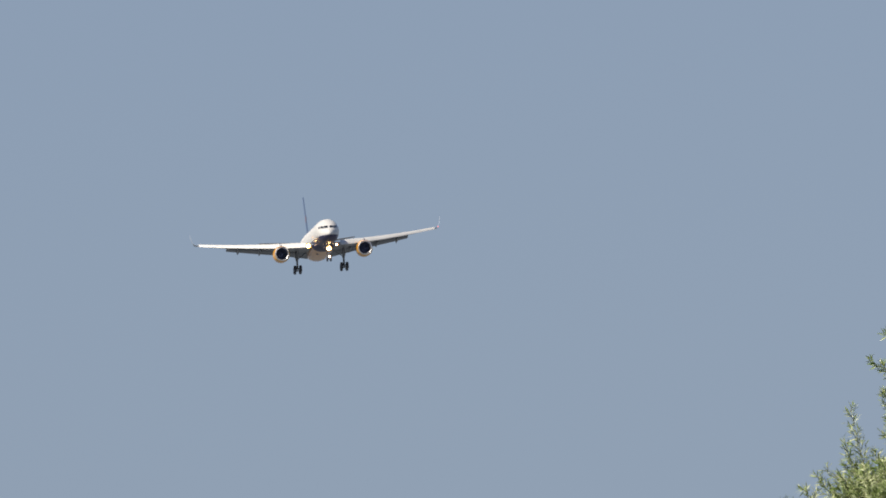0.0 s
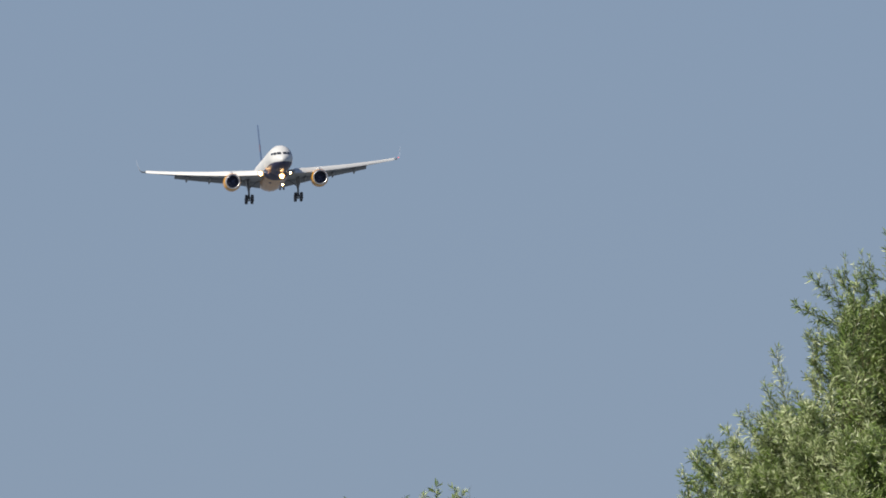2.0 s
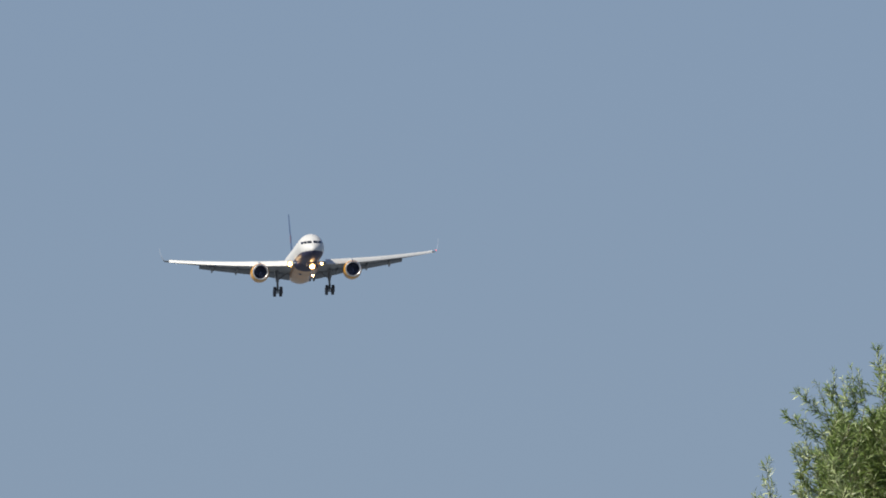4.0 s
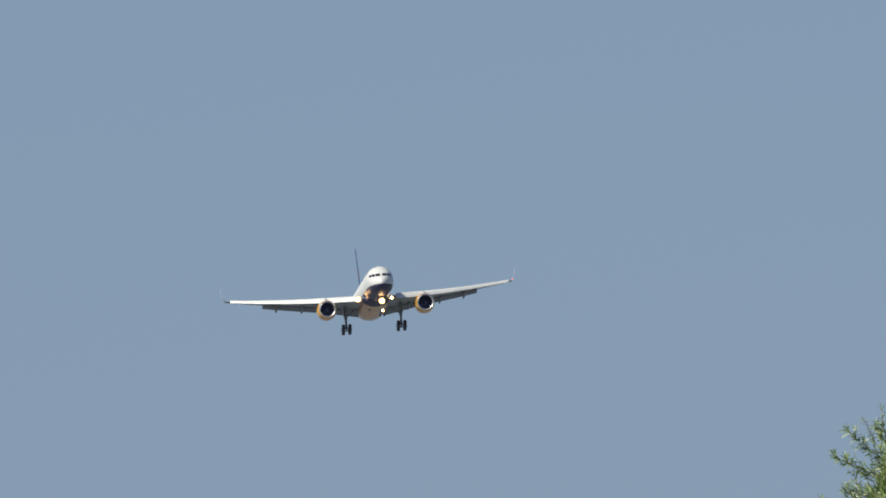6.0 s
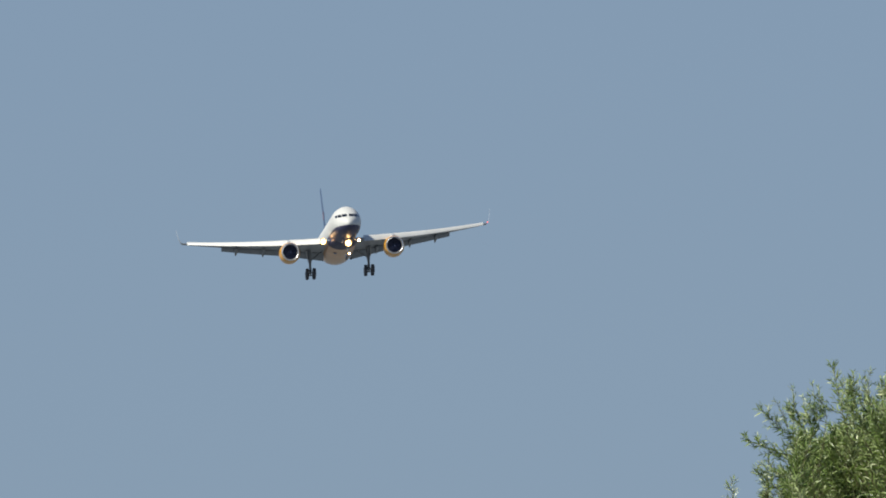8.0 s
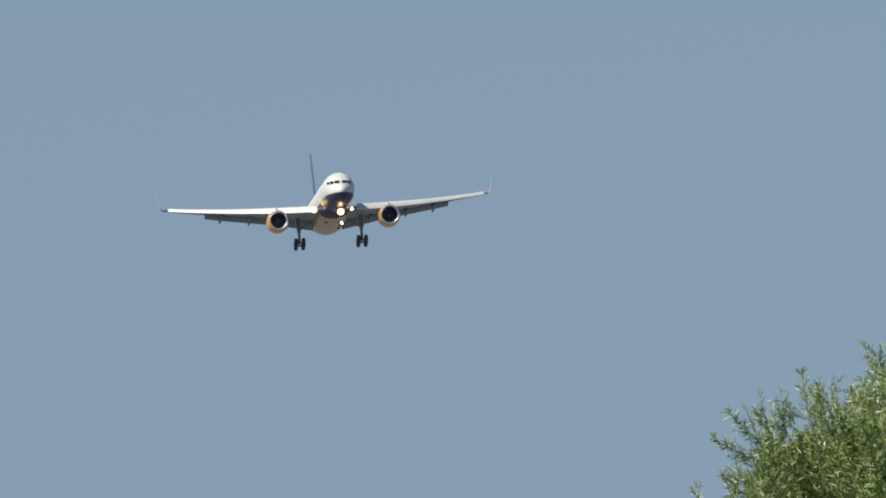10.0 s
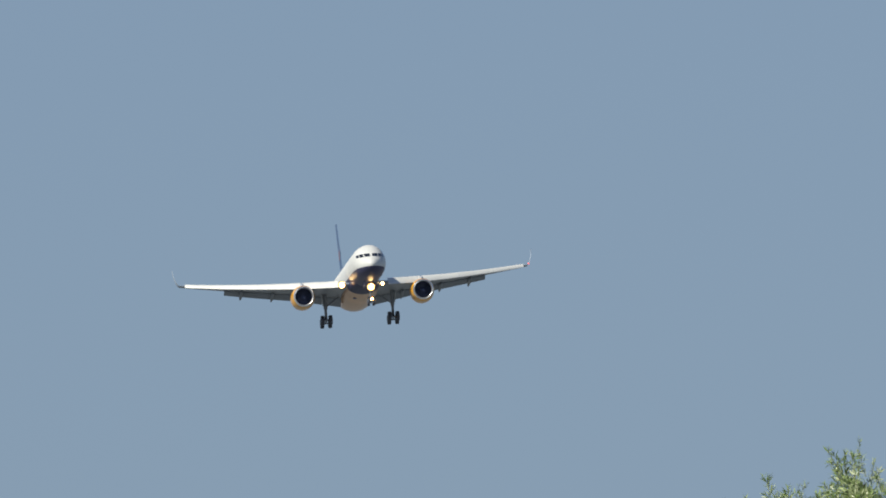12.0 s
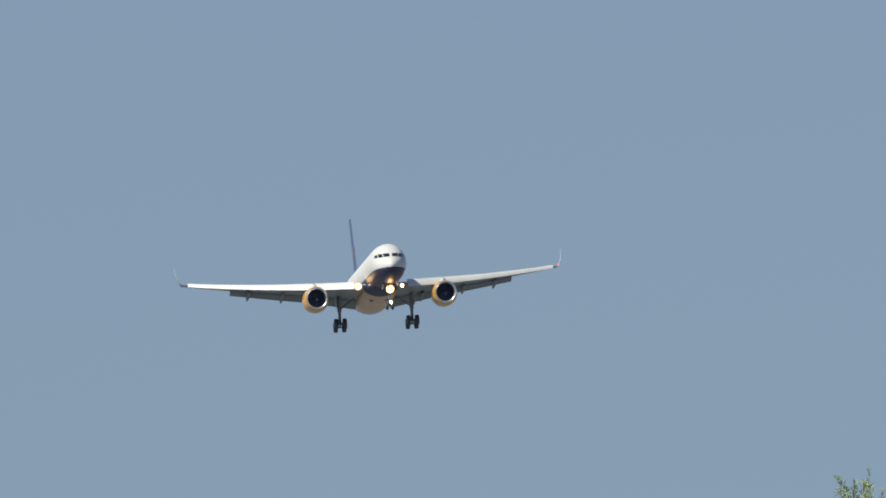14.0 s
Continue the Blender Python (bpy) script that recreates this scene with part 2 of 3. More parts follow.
# fairing between the wing roots
rings = []
for d, w, low, high in [(10.5, 1.1, -1.9, -0.9), (9.0, 1.5, -2.2, -0.7), (6, 1.75, -2.45, -0.6), (2, 1.85, -2.8, -0.55), (-3, 1.85, -3.08, -0.55), (-7, 1.75, -3.0, -0.7), (-10, 1.5, -2.6, -0.8), (-12.5, 1.2, -2.0, -0.9)]:
    rings.append([Vector((w * math.copysign(abs(math.cos(a)) ** 1.1, math.cos(a)), d, (low + high) / 2 + (high - low) / 2 * math.sin(a))) for a in (2 * math.pi * i / 32 for i in range(32))])
# the rear fairing's gold has the lamps' warm light put into it
part("belly_fairing", loft(rings[2:]), LAMPLIT_GOLD, jet, "belly fairing, its gold warmed by painted lamp light")
part("belly_fairing", loft(rings[:3]), NAVY, jet, "navy front of the belly fairing")


for side in (1, -1):
    part("air_inlet", ball((side * 0.75, 3.4, -2.52), 0.24, (1, 1.6, 0.6)), LINER, jet, "small dark belly air inlet")


def wing_at(x):
    """Leading edge y, trailing edge y, z and thickness of the wing at x metres from the middle."""
    s = x - 1.9
    lead = 7.0 - 0.71 * s
    trail = -3.2 + 0.2 * s / 4.6 if x < 6.5 else -3.0 - 3.9 * (x - 6.5) / 12.5
    z = -1.45 + 0.085 * s + 0.0027 * s * s
    return lead, trail, z, 1.15 - 0.052 * s if x < 19 else 0.25


def wing(side):
    xs = [1.4, 3, 5, 6.5, 9, 12, 15, 17.5, 18.7, 19.1]
    rings = []
    for x in xs:
        lead, trail, z, th = wing_at(x)
        inc = math.tan(radians(3.2 - 0.16 * x))
        chord = lead - trail
        pts = airfoil((side * x, lead, z + 0.25 * chord * inc), (side * x, trail, z - 0.75 * chord * inc), th * (0.55 if x > 18.9 else 1), 0.02 * chord)
        rings.append(pts)
    w = part("wing", loft(rings), WING_GREY, jet, "swept grey wing")
    # slats along the leading edge, drooped, with a gap at the engine
    for x0, x1 in ((2.7, 6.44), (6.56, 10.98), (11.0, 14.98), (15.0, 18.55)):
        rings = []
        for i in range(5):
            x = x0 + (x1 - x0) * i / 4
            lead, trail, z, th = wing_at(x)
            inc = math.tan(radians(3.2 - 0.16 * x))
            c = 0.115 * (lead - trail) + 0.25
            top = z + 0.25 * (lead - trail) * inc
            f = 1.12 - 0.034 * max(0, x - 6)
            rings.append(airfoil((side * x, lead + 0.40, top - 0.30 * f), (side * x, lead + 0.40 - c, top + (0.20 + th * 0.22) * f), 0.17 * f, 0.10 * f, 8))
        part("slat", loft(rings), SLAT_WHITE, w, "bright white slat")
    # flaps behind the trailing edge, lowered
    for x0, x1 in ((1.75, 6.45), (6.55, 14.3)):
        rings = []
        for i in range(6):
            x = x0 + (x1 - x0) * i / 5
            lead, trail, z, th = wing_at(x)
            inc = math.tan(radians(3.2 - 0.16 * x))
            c = 0.15 * (lead - trail) + 0.55
            base = z - 0.72 * (lead - trail) * inc
            rings.append(airfoil((side * x, trail + 0.75, base - 0.06), (side * x, trail + 0.75 - c * 0.92, base - 0.06 - c * 0.36), 0.30, 0.03, 8))
        part("flap", loft(rings), FLAP_GREY, w, "lowered grey flap")
    # canoe fairings under the flap tracks
    for x in (4.9, 9.2, 12.5):
        lead, trail, z, th = wing_at(x)
        inc = math.tan(radians(3.2 - 0.16 * x))
        base = z - 0.6 * (lead - trail) * inc
        rings = [circle((side * x, trail + 2.2 - 3.9 * s, base - 0.20 - 0.52 * s * s), 0.02 + 0.20 * math.sin(math.pi * min(1, 0.06 + 0.92 * s)) ** 0.7, 14) for s in (i / 9 for i in range(10))]
        part("flap_track_fairing", loft(rings), FLAP_GREY, w, "slim grey canoe fairing")
    # blended winglet
    rings = []
    for s in (0, 0.15, 0.3, 0.5, 0.75, 1.0):
        a = radians(12 + 63 * min(1, s / 0.4))
        x = 19.05 + 0.62 * (1 - (1 - s) ** 1.6)
        z = wing_at(19)[2] + 1.9 * s ** 1.45
        lead, chord = -5.1 - 1.55 * s, 1.6 - 0.95 * s
        nose_, tail_ = Vector((side * x, lead, z)), Vector((side * x, lead - chord, z))
        out = Vector((-side * math.sin(a), 0, math.cos(a)))
        rings.append([p - Vector((0, 0, p.z - z)) + out * (p.z - z) for p in airfoil(nose_, tail_, 0.025, 0, 8)])
    part("winglet", loft(rings), WINGLET_GREY, w, "pale upturned winglet")
    return w


for side in (1, -1):
    wing(side)


def engine(side):
    x, y, z = side * 6.5, 6.05, -2.27
    prof = [(-0.20, 1.105), (-0.40, 1.175), (-0.9, 1.26), (-1.8, 1.31), (-2.8, 1.28), (-3.8, 1.14), (-4.7, 0.95)]
    nac = part("engine_nacelle", loft([circle((x, y + d, z), r, 40) for d, r in prof], caps=False), YELLOW, jet, "golden yellow engine nacelle")
    lip = [(-0.30, 0.90), (-0.12, 0.915), (-0.03, 0.95), (0.0, 1.0), (-0.03, 1.035), (-0.10, 1.075), (-0.22, 1.12)]
    part("intake_lip", loft([circle((x, y + d, z), r, 40) for d, r in lip], caps=False), ALUMINIUM, nac, "polished intake lip")
    part("intake_duct", loft([circle((x, y + d, z), r, 40) for d, r in ((-0.28, 0.898), (-0.7, 0.92), (-1.3, 0.94))], caps=False), LINER, nac, "dark intake duct")
    bm = bmesh.new()
    for i in range(24):
        a = 2 * math.pi * i / 24
        m = Matrix.Translation((x, y - 1.2, z)) @ Matrix.Rotation(a, 4, "Y")
        p = [(-0.05, 0.05, 0.25), (0.07, -0.08, 0.25), (0.14, -0.12, 0.93), (-0.12, 0.06, 0.93)]
        bm.faces.new([bm.verts.new(m @ Vector(c)) for c in p])
    part("fan", bm, TITANIUM, nac, "dark fan blades")
    part("fan_backing", loft([circle((x, y - 1.32, z), 0.94, 32), circle((x, y - 1.36, z), 0.94, 32)]), LINER, nac)
    part("spinner", loft([circle((x, y - 1.25 + d, z), r, 20) for d, r in ((0, 0.28), (0.15, 0.23), (0.32, 0.12), (0.42, 0.02))]), LINER, nac)
    part("exhaust_cone", loft([circle((x, y + d, z), r, 32) for d, r in ((-4.5, 0.90), (-5.2, 0.78), (-5.7, 0.62), (-6.4, 0.1))]), STEEL, nac)
    lead, trail, wz, th = wing_at(6.5)
    rings = []
    for d, low, high, w in ((4.6, 1.2, 1.32, 0.03), (3.6, 1.0, 1.62, 0.17), (1.5, 0.9, 1.75, 0.22), (-0.8, 0.8, 1.55, 0.2), (-2.4, 1.0, 1.3, 0.04)):
        rings.append([Vector((x + sx * w, d, z + h)) for sx, h in ((-1, low), (1, low), (1, high), (0, high + 0.05), (-1, high))])
    part("engine_pylon", loft(rings), PALE, nac, "pale engine pylon", smooth=False)


for side in (1, -1):
    engine(side)

# tail
fin = part("tail_fin", loft([[Vector((p.z - z, p.y, z)) for p in airfoil((0, le, z), (0, te, z), th)] for le, te, z, th in
            ((-18.6, -22.2, 1.5, 0.14), (-20.3, -23.2, 3.8, 0.13), (-22.0, -24.3, 6.2, 0.11), (-23.3, -25.3, 8.3, 0.08), (-23.7, -25.4, 8.5, 0.05))]), FIN_BLUE, jet, "tall dark blue tail fin")
for side in (1, -1):
    part("tail_emblem", loft([circle((side * 0.045, -22.1, 4.8), 0.60, 24, "X"), circle((side * 0.075, -22.1, 4.8), 0.57, 24, "X")]), ORANGE, fin, "round dull red emblem")
    part("tailplane", loft([airfoil((side * x, le, z), (side * x, te, z), th) for x, le, te, z, th in ((0.5, -18.2, -23.4, 0.8, 0.5), (4, -20.4, -24.4, 1.2, 0.36), (7.4, -22.6, -25.2, 1.6, 0.2), (7.6, -23.2, -25.2, 1.62, 0.08))]), WING_GREY, jet, "grey tailplane")


def wheel(centre, radius, width, parent):
    c = Vector(centre)
    prof = [(-0.5, 0.55), (-0.5, 0.86), (-0.38, 0.98), (0, 1.0), (0.38, 0.98), (0.5, 0.86), (0.5, 0.55)]
    tyre = part("tyre", loft([circle(c + Vector((a * width, 0, 0)), r * radius, 28, "X") for a, r in prof]), RUBBER, parent, "black rubber tyre")
    part("rim", loft([circle(c + Vector((a * width, 0, 0)), r * radius, 20, "X") for a, r in ((-0.54, 0.3), (-0.51, 0.54), (0.51, 0.54), (0.54, 0.3))]), STEEL, tyre)


def main_gear(side):
    x, y, z = side * 3.66, -1.45, -4.46
    leg = part("main_gear", rods(((x, y + 0.35, -1.5), (x, y + 0.08, -3.1), 0.21), ((x, y + 0.08, -3.1), (x, y, z + 0.05), 0.15),
                                 ((x, y + 0.05, -2.9), (x - side * 1.5, y + 0.1, -1.8), 0.08), ((x, y + 0.1, -2.7), (x, y + 2.0, -1.7), 0.07),
                                 ((x, y - 0.22, -2.9), (x, y - 0.32, -3.5), 0.05), ((x, y - 0.32, -3.5), (x, y - 0.1, z), 0.05)), STEEL, jet, "steel main landing gear leg")
    tilt = 0.13
    part("bogie_beam", rods(((x, y - 0.6, z - tilt), (x, y + 0.6, z + tilt), 0.10), ((x - 0.5, y - 0.57, z - tilt), (x + 0.5, y - 0.57, z - tilt), 0.07),
                            ((x - 0.5, y + 0.57, z + tilt), (x + 0.5, y + 0.57, z + tilt), 0.07)), STEEL, leg)
    for dx in (-0.43, 0.43):
        for k in (-1, 1):
            wheel((x + dx, y + k * 0.57, z + k * tilt), 0.53, 0.40, leg)
    part("gear_door", slab([(x + side * 0.34, y - 0.5, -1.5), (x + side * 0.34, y + 0.7, -1.5), (x + side * 0.28, y + 0.5, -2.75), (x + side * 0.28, y - 0.35, -2.75)], 0.05, (1, 0, 0)), PALE, leg, "pale gear door")


for side in (1, -1):
    main_gear(side)

ng = part("nose_gear", rods(((0, 14.60, -1.7), (0, 14.62, -3.1), 0.11), ((0, 14.62, -3.1), (0, 14.60, -4.2), 0.075), ((0, 14.60, -3.0), (0, 15.70, -1.9), 0.05),
                            ((-0.36, 14.60, -4.22), (0.36, 14.60, -4.22), 0.06), ((-0.3, 14.75, -2.5), (0.3, 14.75, -2.5), 0.05)), STEEL, jet, "steel nose landing gear leg")
for dx in (-0.27, 0.27):
    wheel((dx, 14.60, -4.22), 0.39, 0.26, ng)
for s in (-1, 1):
    part("nose_gear_door", slab([(s * 0.5, 13.90, -1.85), (s * 0.5, 15.30, -1.85), (s * 0.62, 15.20, -2.55), (s * 0.62, 14.00, -2.55)], 0.04, (1, 0, 0)), NAVY, ng, "navy nose gear door")


def lamp(name, x, y, z, r, parent, label, hood=0.16):
    """A round lamp that looks ahead: a burning bulb before its reflector dish, whose own glow paints the halo, in a
    grey can with a hood.
    """
    dish = part(name, loft([circle((x, y + d, z), q * r, 24) for d, q in ((-0.16, 0.35), (-0.13, 0.7), (-0.05, 0.92), (0.0, 1.0))]), HALO_GLOW, parent, label)
    part("bulb", ball((x, y + 0.01, z), r * 0.62, (1, 0.25, 1)), LAMP_GLOW, dish, "burning white bulb")
    # can and hood are added to keep side light off the fuselage
    part("lamp_shield", loft([circle((x, y + d, z), q * r, 24) for d, q in ((hood, 1.02), (0.0, 1.02), (-0.17, 0.40), (-0.22, 0.42), (0.0, 1.12), (hood, 1.08), (hood, 1.02))], caps=False), STEEL, dish, "dull grey can added to block side light")


lamp("landing_lamp", -0.10, 14.95, -2.57, 0.41, ng, "lit warm landing lamp", 0.03)
lamp("taxi_lamp", -0.12, 14.9, -3.87, 0.17, ng, "small lit taxi lamp", 0.03)
lamp("wing_root_lamp", 2.47, 7.75, -1.46, 0.37, jet, "lit warm landing lamp in the wing root", 0.25)
lamp("wing_root_lamp", -1.97, 7.75, -1.57, 0.20, jet, "lit warm landing lamp in the wing root", 0.15)
part("wingtip_lamp", ball((-19.15, -5.0, wing_at(19)[2] + 0.12), 0.09), RED_GLOW, jet, "red wingtip lamp")


# ---- willows ----
def leaves_mesh(name, base, way, side, length, width, tone):
    """One mesh of many narrow leaves folded along the midrib: their bases, ways, sideways ways, lengths, widths and tones."""
    n = len(base)
    up = np.cross(side, way)
    L, W = length[:, None], width[:, None]
    mid = base + way * L * 0.45
    v = np.stack([base, mid - side * W + up * W * 0.5, mid, mid + side * W + up * W * 0.5, base + way * L - up * L * 0.10], 1).reshape(-1, 3)
    quad = np.array([[0, 2, 1], [0, 3, 2], [1, 2, 4], [2, 3, 4]])
    faces = (np.arange(n)[:, None, None] * 5 + quad[None]).reshape(-1, 3)
    me = bpy.data.meshes.new(name)
    me.vertices.add(len(v))
    me.vertices.foreach_set("co", v.ravel())
    me.loops.add(faces.size)
    me.loops.foreach_set("vertex_index", faces.ravel().astype(np.int32))
    me.polygons.add(len(faces))
    me.polygons.foreach_set("loop_start", np.arange(0, faces.size, 3, dtype=np.int32))
    me.update(calc_edges=True)
    me.attributes.new("tone", "FLOAT", "FACE").data.foreach_set("value", np.repeat(tone, 4).astype(np.float32))
    me.materials.append(LEAF)
    return me


def unit(a):
    return a / np.maximum(np.linalg.norm(a, axis=-1, keepdims=True), 1e-9)


def sprays(rng, start, way, length, per, leaf, tone=None, spread=(25, 70)):
    """Leaves and stems of straight shoots that curve upwards: leaf arrays and stem points."""
    n = len(start)
    lift = np.array([0, 0, 0.35])
    s = (np.arange(per)[None, :] + rng.random((n, per))) / per
    pos = start[:, None] + way[:, None] * (length[:, None] * s)[..., None] + lift * ((length[:, None] * s ** 2) * 0.6)[..., None]
    axis = unit(way[:, None] + lift * (1.2 * s)[..., None])
    turn = np.arange(per)[None, :] * 2.4 + rng.random((n, 1)) * 6.28 + rng.normal(0, 0.4, (n, per))
    a = unit(np.cross(axis, np.array([0.31, 0.17, 0.93])))
    b = np.cross(axis, a)
    radial = a * np.cos(turn)[..., None] + b * np.sin(turn)[..., None]
    open_ = np.radians(rng.uniform(*spread, (n, per)))[..., None]
    out = unit(axis * np.cos(open_) + radial * np.sin(open_) + np.array([0, 0, -0.18]))
    side = unit(np.cross(out, unit(rng.normal(0, 1, (n, per, 3)) + np.array([-0.3, -0.45, 0.6]))))
    size = leaf * rng.uniform(0.65, 1.25, (n, per)) * (1.05 - 0.45 * s)
    size = size.ravel()
    k = np.linspace(0, 1, 5)
    stem = start[:, None] + way[:, None] * (length[:, None] * k)[..., None] + lift * ((length[:, None] * k ** 2) * 0.6)[..., None]
    shade = rng.normal(0.42, 0.16, n) if tone is None else tone
    tint = np.clip(shade[:, None] + rng.normal(0, 0.21, (n, per)), 0, 1).ravel()
    return (pos.reshape(-1, 3), out.reshape(-1, 3), side.reshape(-1, 3), size, size * rng.uniform(0.068, 0.105, size.shape), tint), stem


def leafy_boughs(rng, start, way, length, leaf, tone, full, k=15, per=13):
    """Boughs that curve upwards, each with side shoots that shorten towards its tip: leaf arrays and stems."""
    m = len(start)
    s = (np.arange(k)[None] + rng.random((m, k))) / k * 0.9 + 0.08
    up = np.array([0, 0, 1.0])
    pos = start[:, None] + way[:, None] * (length[:, None] * s)[..., None] + up * (0.21 * length[:, None] * s ** 2)[..., None]
    axis = unit(way[:, None] + up * (0.42 * s)[..., None])
    turn = np.arange(k)[None] * 2.4 + rng.random((m, 1)) * 6.28
    a = unit(np.cross(axis, np.array([0.31, 0.93, 0.17])))
    b = np.cross(axis, a)
    wide = np.radians(rng.uniform(24, 50, (m, k)))[..., None]
    d = unit(axis * np.cos(wide) + (a * np.cos(turn)[..., None] + b * np.sin(turn)[..., None]) * np.sin(wide))
    ln = (0.035 + full * (1 - s)) * rng.uniform(0.7, 1.25, (m, k))
    g, st = sprays(rng, pos.reshape(-1, 3), d.reshape(-1, 3), ln.ravel(), per, leaf, np.repeat(tone, k) + rng.normal(0, 0.08, m * k), (16, 52))
    g2, st2 = sprays(rng, start, way, length, 32, leaf * 0.9, tone, (16, 45))
    return [np.concatenate([p, q]) for p, q in zip(g, g2)], np.concatenate([st, st2])


def stems_mesh(name, stems, thick):
    """Thin tapered three-sided twigs along rows of points."""
    n, k = stems.shape[:2]
    tang = unit(stems[:, -1] - stems[:, 0])
    a = unit(np.cross(tang, np.array([0.3, 0.9, 0.2])))
    b = np.cross(tang, a)
    rad = thick * np.linspace(1, 0.25, k)
    ring = [a * math.cos(w) + b * math.sin(w) for w in (0, 2.09, 4.19)]
    v = np.stack([stems + r[:, None] * rad[None, :, None] for r in ring], 2).reshape(-1, 3)
    f = []
    for i in range(k - 1):
        for j in range(3):
            f.append((i * 3 + j, i * 3 + (j + 1) % 3, i * 3 + 3 + (j + 1) % 3, i * 3 + 3 + j))
    f = (np.arange(n)[:, None, None] * (k * 3) + np.array(f)[None]).reshape(-1, 4)
    me = bpy.data.meshes.new(name)
    me.from_pydata(v.tolist(), [], f.tolist())
    me.materials.append(TWIG)
    return me


def bough(points, r0, r1, n=10):
    rings = []
    pts = [Vector(p) for p in points]
    for i, p in enumerate(pts):
        q = (pts[min(i + 1, len(pts) - 1)] - pts[max(i - 1, 0)]).to_track_quat("Z", "Y")
        r = r0 + (r1 - r0) * i / (len(pts) - 1)
        rings.append([p + q @ Vector((r * math.cos(w) * (1 + 0.08 * math.sin(3 * w + i)), r * math.sin(w), 0)) for w in (2 * math.pi * j / n for j in range(n))])
    return loft(rings)


def willow(foot, centre, radii, seed, counts, shoots=(), leaf=0.066, wisp=0.12, full_shoots=99, dense=None, envelope=None, clusters=()):
    """A willow in its own space, its foot at the origin: trunk, limbs, a clumpy crown and shoots that stand out of it."""
    rng = np.random.default_rng(seed)
    tree = new("willow_tree")
    tree.location = foot
    c = np.array(centre, float)
    rad = np.array(radii, float)
    trunk = part("trunk", bough([(0.0, 0, -0.1), (0.05, 0.03, 1.2), (c[0] * 0.3, 0, c[2] * 0.4), (c[0] * 0.7, c[1] * 0.6, c[2] * 0.75), (c[0], c[1], c[2] + 0.2)], 0.30, 0.12, 14), BARK, tree, "grey brown furrowed trunk")
    for i in range(9):
        a = i * 2.4 + rng.random()
        e = rng.uniform(0.2, 1.2)
        d = np.array([math.cos(a) * math.cos(e), math.sin(a) * math.cos(e), math.sin(e)])
        a0 = c * rng.uniform(0.55, 0.95) * np.array([1, 1, 1])
        a2 = c + d * rad * 0.8
        a1 = (a0 + a2) / 2 + rng.normal(0, 0.12, 3)
        part("limb", bough([a0, a1, a2], 0.08, 0.015, 7), BARK, tree)

    def lumps(d):
        return np.array([0.95 + 0.20 * noise.noise(Vector(p) * 2.6) + 0.14 * noise.noise(Vector(p) * 6.5) for p in d])

    def scatter(n, inner, outer, near, clumps):
        """Starts and ways of n shoots that gather in clumps on the crown's shell."""
        d = unit(rng.normal(0, 1, (clumps * (14 if near else 1), 3)))
        if near:
            p = c + d * rad
            d = d[(p[:, 0] < dense[0]) & (p[:, 2] > dense[1]) & (d[:, 1] < (0.45 if near == 1 else 2))][:clumps]
        m = lumps(d) * rng.uniform(inner, outer, len(d))
        seed_p = c + d * rad * m[:, None]
        lean = unit(d * 0.7 + np.array([-0.15, -0.1, 0.6]) + rng.normal(0, 0.38, d.shape))
        k = rng.integers(0, len(d), n)
        p = seed_p[k] + rng.normal(0, 0.085, (n, 3))
        way = unit(lean[k] + rng.normal(0, 0.26, (n, 3)))
        return p, way

    jobs = [(counts[0], 0.66, 0.90, False, 28, leaf * 1.15, 200), (counts[1], 0.60, 0.92, True, 30, leaf, 90), (counts[2], 0.20, 0.78, False, 18, leaf * 1.5, 900), (counts[1] * 6, 0.45, 0.84, 2 if counts[1] else 0, 17, leaf * 1.25, 900)]
    got, stems = [], []
    for n, inner, outer, near, per, size, clumps in jobs:
        if not n:
            continue
        p, way = scatter(n, inner, outer, near, clumps)
        ln = rng.uniform(0.22, 0.55, len(p))
        if envelope is not None:
            tip = p + way * (ln + 0.02)[:, None] + np.array([0, 0, 0.21]) * ln[:, None]
            keep = (tip[:, 0] + rng.normal(-0.14 if near == 2 else 0, 0.035, len(p)) > np.interp(-tip[:, 2], envelope[0], envelope[1])) & (-tip[:, 2] > np.interp(tip[:, 0], *envelope[3]) + 0.05)
            for hx, hz, rx, rz, depth in envelope[2]:      # shady hollows between the boughs
                back = depth - 0.1 if per < 20 else depth
                ragged = rng.normal(1, 0.35, len(p))
                for q in (p, (p + tip) / 2, tip):
                    keep &= (((q[:, 0] - hx) / rx) ** 2 + ((q[:, 2] - hz) / rz) ** 2 > ragged) | (q[:, 1] > back)
            p, way, ln = p[keep], way[keep], ln[keep]
        g, st = sprays(rng, p, way, ln, per, size)
        got.append(g)
        stems.append(st)
    arr = [np.concatenate([g[i] for g in got]) for i in range(6)]
    crown = part("crown", leaves_mesh("crown", *arr), LEAF, tree, "dense green crown of narrow willow leaves", smooth=False)
    tagged(crown, kind="stuff")
    tagged(part("twig", stems_mesh("twig", np.concatenate(stems), 0.0035), TWIG, crown), kind="stuff")

    def branch(data, stem, foot, sway, label):
        sh = part("branch", leaves_mesh("branch", *data), LEAF, tree, label, smooth=False)
        tagged(sh, kind="stuff")["foot"], sh["sway"] = [float(q) for q in foot], sway
        tagged(part("twig", stems_mesh("twig", stem, 0.0026), TWIG, sh), kind="stuff")

